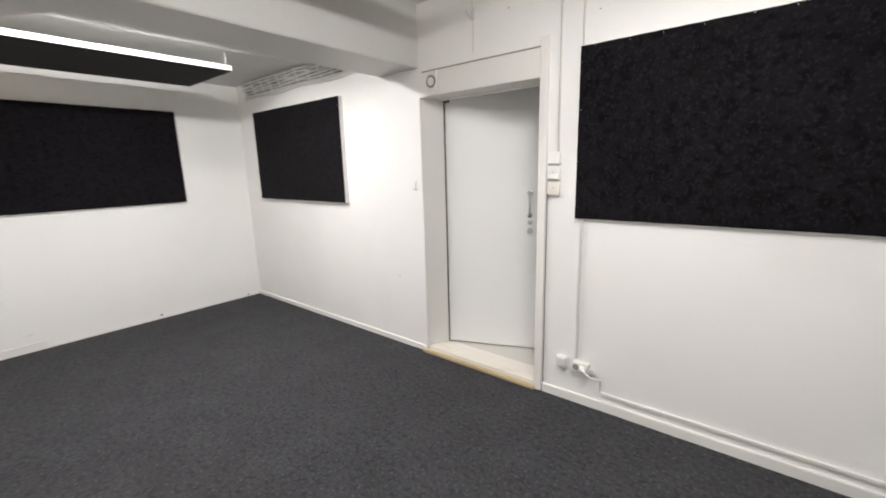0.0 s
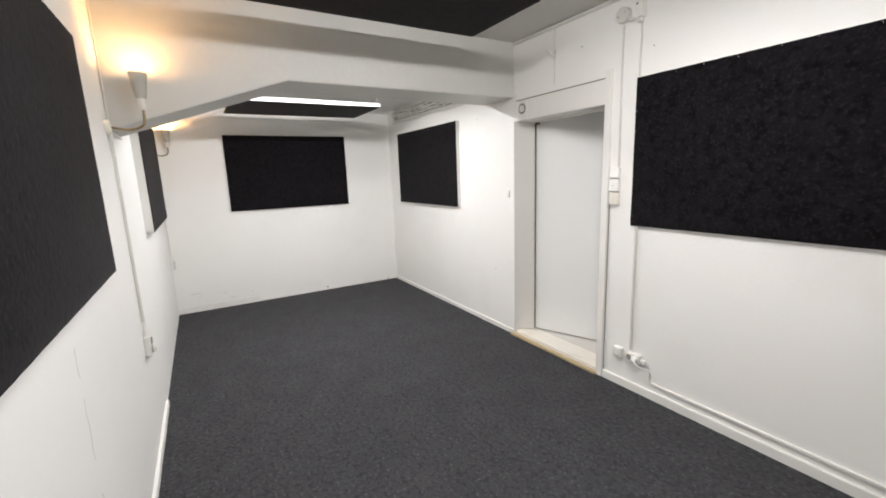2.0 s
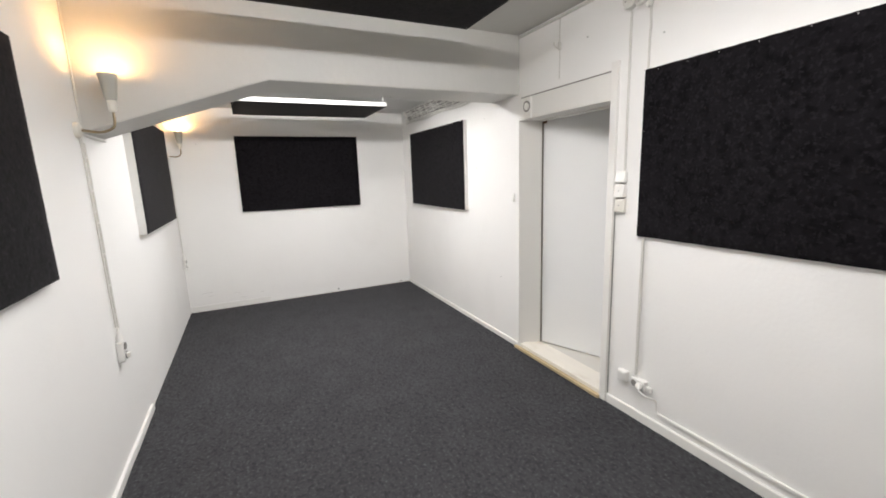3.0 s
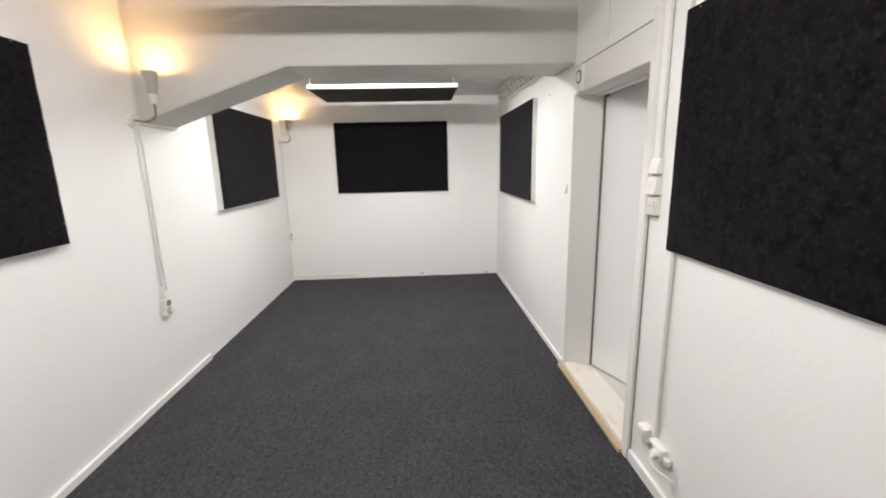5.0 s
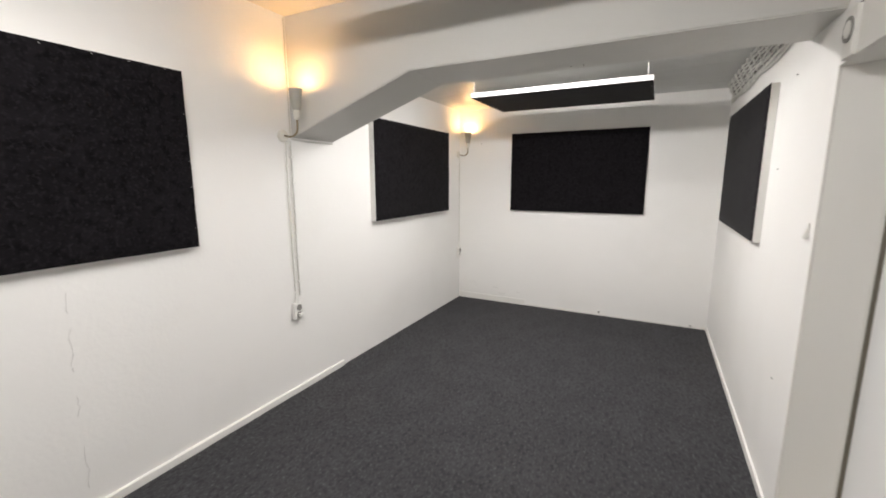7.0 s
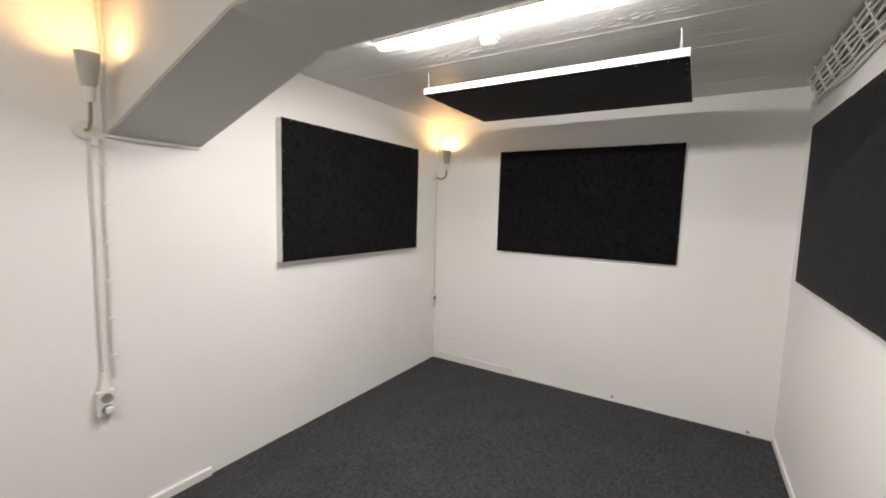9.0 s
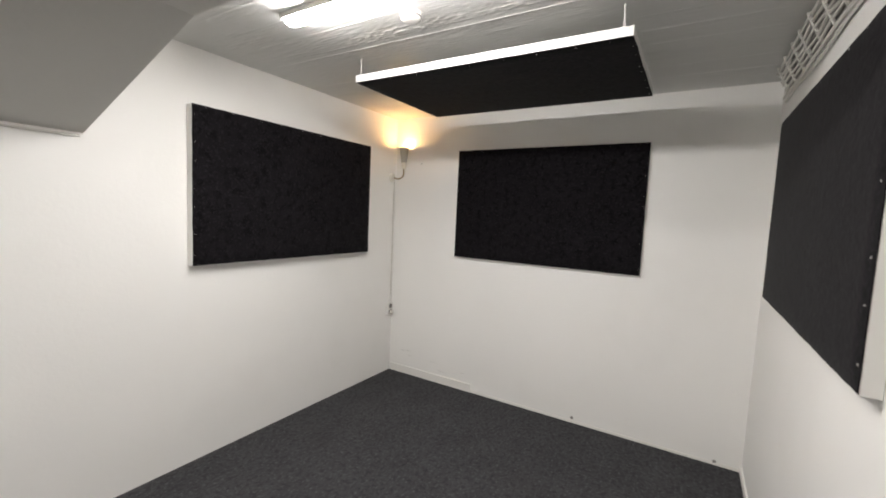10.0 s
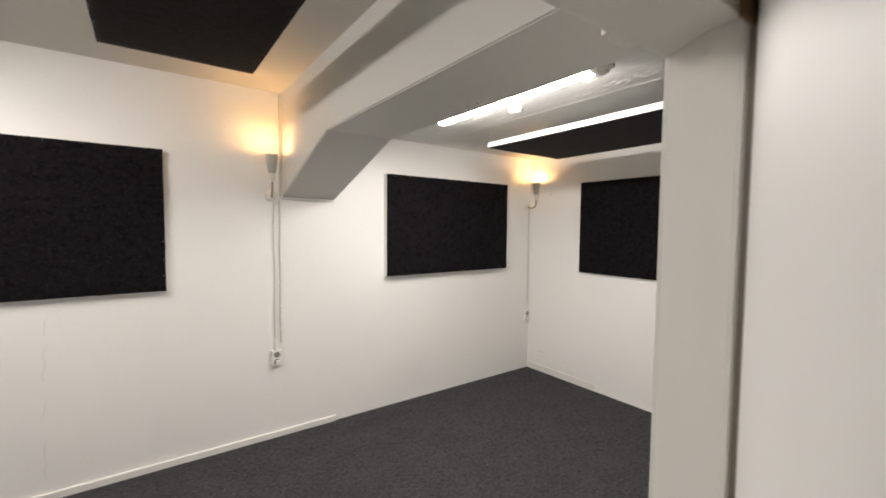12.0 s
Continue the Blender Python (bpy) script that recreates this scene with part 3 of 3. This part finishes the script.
bm = sweep(B(), [(-1.818, YR - 0.006, 2.49), (-1.816, YR - 0.006, 2.40), (-1.82, YR - 0.006, 2.29)], 0.003, 8, 4)
tagged(part("hook_cable", bm, CABLE), "thin white painted cable below the hook", "cable")
hook = thing("wall_hook", "white painted two-armed wall hook above the door", "hook", pose(-1.818, YR, 2.52, 0, 0, 180))
part("plate", box(B(), -0.012, 0.012, 0.0, 0.014, -0.03, 0.02, 0.004), CABLE, hook)
for s in (-1, 1):
    part("arm", sweep(B(), [(0, 0.012, -0.024), (s * 0.012, 0.03, -0.012), (s * 0.026, 0.036, 0.012), (s * 0.03, 0.034, 0.026)], 0.006, 8, 5), CABLE, hook, "", True)

vent = thing("air_vent", "square white painted plate with round grey vent", "vent", pose(-2.175, YR, 2.14, 0, 0, 180))
part("plate", box(B(), -0.048, 0.046, 0.0, 0.03, -0.084, 0.085, 0.004), TRIM, vent)
part("ring", lathe(B(), [(0.044, 0.0), (0.044, 0.004), (0.04, 0.006), (0.03, 0.004), (0.03, 0.0)], pose(0, 0.0302, 0.012, -90), 28), GREY_AND_SHADE, vent, "grey dusty ring", True)
part("cap", lathe(B(), [(0.0295, 0.0), (0.0295, 0.006), (0.02, 0.010), (0.006, 0.011)], pose(0, 0.0304, 0.012, -90), 24), TRIM, vent, "", True)

# plastic wedge hook on the wall past the door
bm = B()
prof = [(0.0, 0.034), (0.004, 0.036), (0.021, -0.026), (0.020, -0.034), (0.016, -0.036), (0.0, -0.032)]
va = [bm.verts.new((-0.014, y, z)) for y, z in prof]
vb = [bm.verts.new((0.014, y, z)) for y, z in prof]
bm.faces.new(va)
bm.faces.new(vb[::-1])
for i in range(len(prof)):
    k = (i + 1) % len(prof)
    bm.faces.new((va[i], vb[i], vb[k], va[k]))
bmesh.ops.bevel(bm, geom=list(bm.edges), offset=0.0015, segments=2, affect="EDGES")
clip = part("door_catch", bm, PLASTIC)
clip.matrix_basis = pose(-2.398, YR, 1.405, 0, 0, 180)
tagged(clip, "white wedge-shaped plastic catch on the wall", "catch")

# sockets by the floor
low = thing("wall_socket", "small white square socket box near the floor", "wall socket", pose(-1.125, YR, 0.265, 0, 0, 180), "surface sockets")
part("body", box(B(), -0.034, 0.034, 0.0, 0.036, -0.036, 0.036, 0.006), PLASTIC, low)
part("face", box(B(), -0.027, 0.027, 0.0365, 0.040, -0.028, 0.028, 0.003), PLASTIC, low)
low = thing("wall_socket", "white surface socket with a plugged-in white adapter", "wall socket", pose(-0.995, YR, 0.262, 0, 0, 180), "surface sockets")
part("body", box(B(), -0.05, 0.05, 0.0, 0.04, -0.034, 0.034, 0.007), PLASTIC, low)
bm = B()
lathe(bm, [(0.02, 0.0), (0.021, 0.012), (0.017, 0.03), (0.009, 0.04), (0.006, 0.062)], pose(-0.012, 0.0405, 0.002, -90, 0, 40), 16)
part("plug", bm, PLASTIC, low, "white plug", True)
part("cup", lathe(B(), [(0.02, 0.0), (0.02, 0.003), (0.016, 0.003)], pose(0.026, 0.0402, 0.002, -90), 20), GREY_AND_SHADE, low, "", True)
part("grip", box(B(), -0.085, -0.0505, 0.006, 0.03, -0.026, 0.008, 0.006), PLASTIC, low)
bm = sweep(B(), [(-0.955, YR - 0.085, 0.262), (-0.905, YR - 0.09, 0.245), (-0.862, YR - 0.05, 0.225), (-0.868, YR - 0.022, 0.185), (-0.872, YR - 0.014, 0.145), (-0.862, YR - 0.01, 0.12), (-0.845, YR - 0.009, 0.117)], 0.005, 8, 8)
tagged(part("plug_cable", bm, PLASTIC, None, "", True), "white plug cable curving down to the trunking", "cable")
bm = box(B(), -0.86, 0.372, YR - 0.014, YR, 0.104, 0.124, 0.004)
tagged(part("floor_trunking", bm, PLASTIC), "slim white plastic trunking above the baseboard", "trunking")

# the white unit at the end of the trunking
unit = thing("wall_unit", "low white cabinet-like unit with black edges by the wall", "cabinet", pose(0.378, YR, 0.0))
part("body", box(B(), 0.0, 0.55, -0.11, -0.018, 0.07, 0.34, 0.006), PLASTIC, unit)
part("top", box(B(), 0.0, 0.55, -0.112, -0.018, 0.3405, 0.42, 0.006), SLOT, unit, "black top")
part("foot", box(B(), 0.02, 0.08, -0.11, -0.02, 0.0, 0.0695, 0.004), SLOT, unit, "black foot")
part("foot", box(B(), 0.47, 0.53, -0.11, -0.02, 0.0, 0.0695, 0.004), SLOT, unit, "black foot")
part("knob", lathe(B(), [(0.018, 0), (0.018, 0.012), (0.014, 0.016)], pose(-0.0005, -0.07, 0.19, 0, -90), 16), SLOT, unit, "black knob", True)

# ---- cable tray under the rear ceiling ----
tray = thing("cable_tray", "white painted cable rack full of sagging cables", "cable tray", pose(0, 0, 0))
rng = random.Random(11)
x_far, x_near = -4.96, BX0 - 0.02


def rack(u, x):
    """A point on the rack's slanting face: u from the wall side (0) to the outer rim (1)."""
    return Vector((x, YR - 0.014 - 0.052 * u, 2.374 + 0.118 * u))


for i in range(13):
    x = x_far + 0.05 + i * 0.174 + rng.uniform(-0.02, 0.02)
    a, b = rack(-0.05, x), rack(1.05, x)
    bm = sweep(B(), [(x, YR, a.z - 0.004), a, b, b + Vector((0, -0.004, 0.014))], 0.0072, 6)
    part("rung", bm, CABLE, tray)
for k in range(6):
    pts = []
    for i in range(13):
        x = x_far + (x_near - x_far) * i / 12
        p = rack(k / 5 + (rng.uniform(-0.05, 0.05) if k not in (0, 5) else 0), x)
        p.z += rng.uniform(-0.004, 0.004)
        pts.append(p)
    part("rail", sweep(B(), pts, 0.0066, 6, 3), CABLE, tray, "", True)
# grey cables added behind the rails: shade of the gaps put into their colour
for k in range(6):
    pts = []
    for i in range(13):
        x = x_far + 0.03 + (x_near - x_far - 0.03) * i / 12
        p = rack((k + 0.5) / 6, x) + Vector((0, 0.013, 0.006 + 0.004 * math.sin(i * 1.3 + k * 2)))
        p.y = min(p.y, YR - 0.009)
        pts.append(p)
    part("gap_shade_cable", sweep(B(), pts, 0.0085, 7, 3), GREY_AND_SHADE, tray, "added grey cable standing for the shaded gaps of the rack", True)
for k in range(2):
    pts = []
    for i in range(10):
        x = x_far - 0.03 + (x_near - x_far) * i / 9
        pts.append(Vector((x, YR - 0.012 - 0.012 * k, 2.346 + 0.012 * k + 0.009 * math.sin(i * 1.7 + k) - 0.004)))
    part("cable", sweep(B(), pts, 0.0075, 7, 5), CABLE, tray, "", True)

# ---- small marks: screws, plugs, cracks ----
def wall_screw(m, r, label):
    s = part("wall_screw", lathe(B(), [(r, 0.0), (r, 0.003), (r * 0.5, 0.006)], None, 10), GREY_AND_SHADE)
    s.matrix_basis = m
    return tagged(s, label, "screw", "old wall screws")


for y, z in ((1.333, 0.04), (2.288, 0.022)):
    wall_screw(pose(XF, y, z, 0, 90), 0.012, "grey old fixing low on the end wall")
for x, z in ((-0.30, 2.52), (-0.24, 2.51), (-0.98, 2.36), (-1.55, 2.50)):
    wall_screw(pose(x, YR, z, 90), 0.004, "small dark screw in the white wall")
for x, z in ((-2.9, 2.15), (-3.05, 1.68), (-2.62, 0.62)):
    wall_screw(pose(x, YR, z, 90), 0.004, "small dark screw in the white wall")
wall_screw(pose(XF, -0.22, 2.08, 0, 90), 0.005, "small dark screw in the end wall")
for y, z in ((1.35, BZ), (1.42, BZ)):
    wall_screw(pose(-2.68, y, z, 180), 0.004, "small dark screw under the beam")


def crack(pts, r, label):
    c = part("wall_crack", sweep(B(), pts, r, 5, 5), CRACK)
    return tagged(c, label, "crack", kind="structure")


rng = random.Random(3)
for x, z0, z1 in ((-0.93, 1.12, 1.02), (-0.922, 0.95, 0.74), (-0.915, 0.62, 0.52), (-0.91, 0.36, 0.14)):
    crack([(x + rng.uniform(-0.008, 0.008) + 0.006 * k / 5, YL, z0 + (z1 - z0) * k / 5) for k in range(6)], 0.0009, "hairline crack in the white paint")
crack([(XF, -0.38 + 0.03 * k, 0.235 + rng.uniform(-0.006, 0.006)) for k in range(5)], 0.0022, "flaking paint edge on the end wall")
for y, z, n in ((-0.02, 0.185, 4), (0.30, 0.155, 3), (0.06, 0.12, 5), (-0.30, 0.19, 3)):
    crack([(XF, y + 0.022 * k, z + rng.uniform(-0.007, 0.007)) for k in range(n)], 0.0018, "flaking paint edge on the end wall")
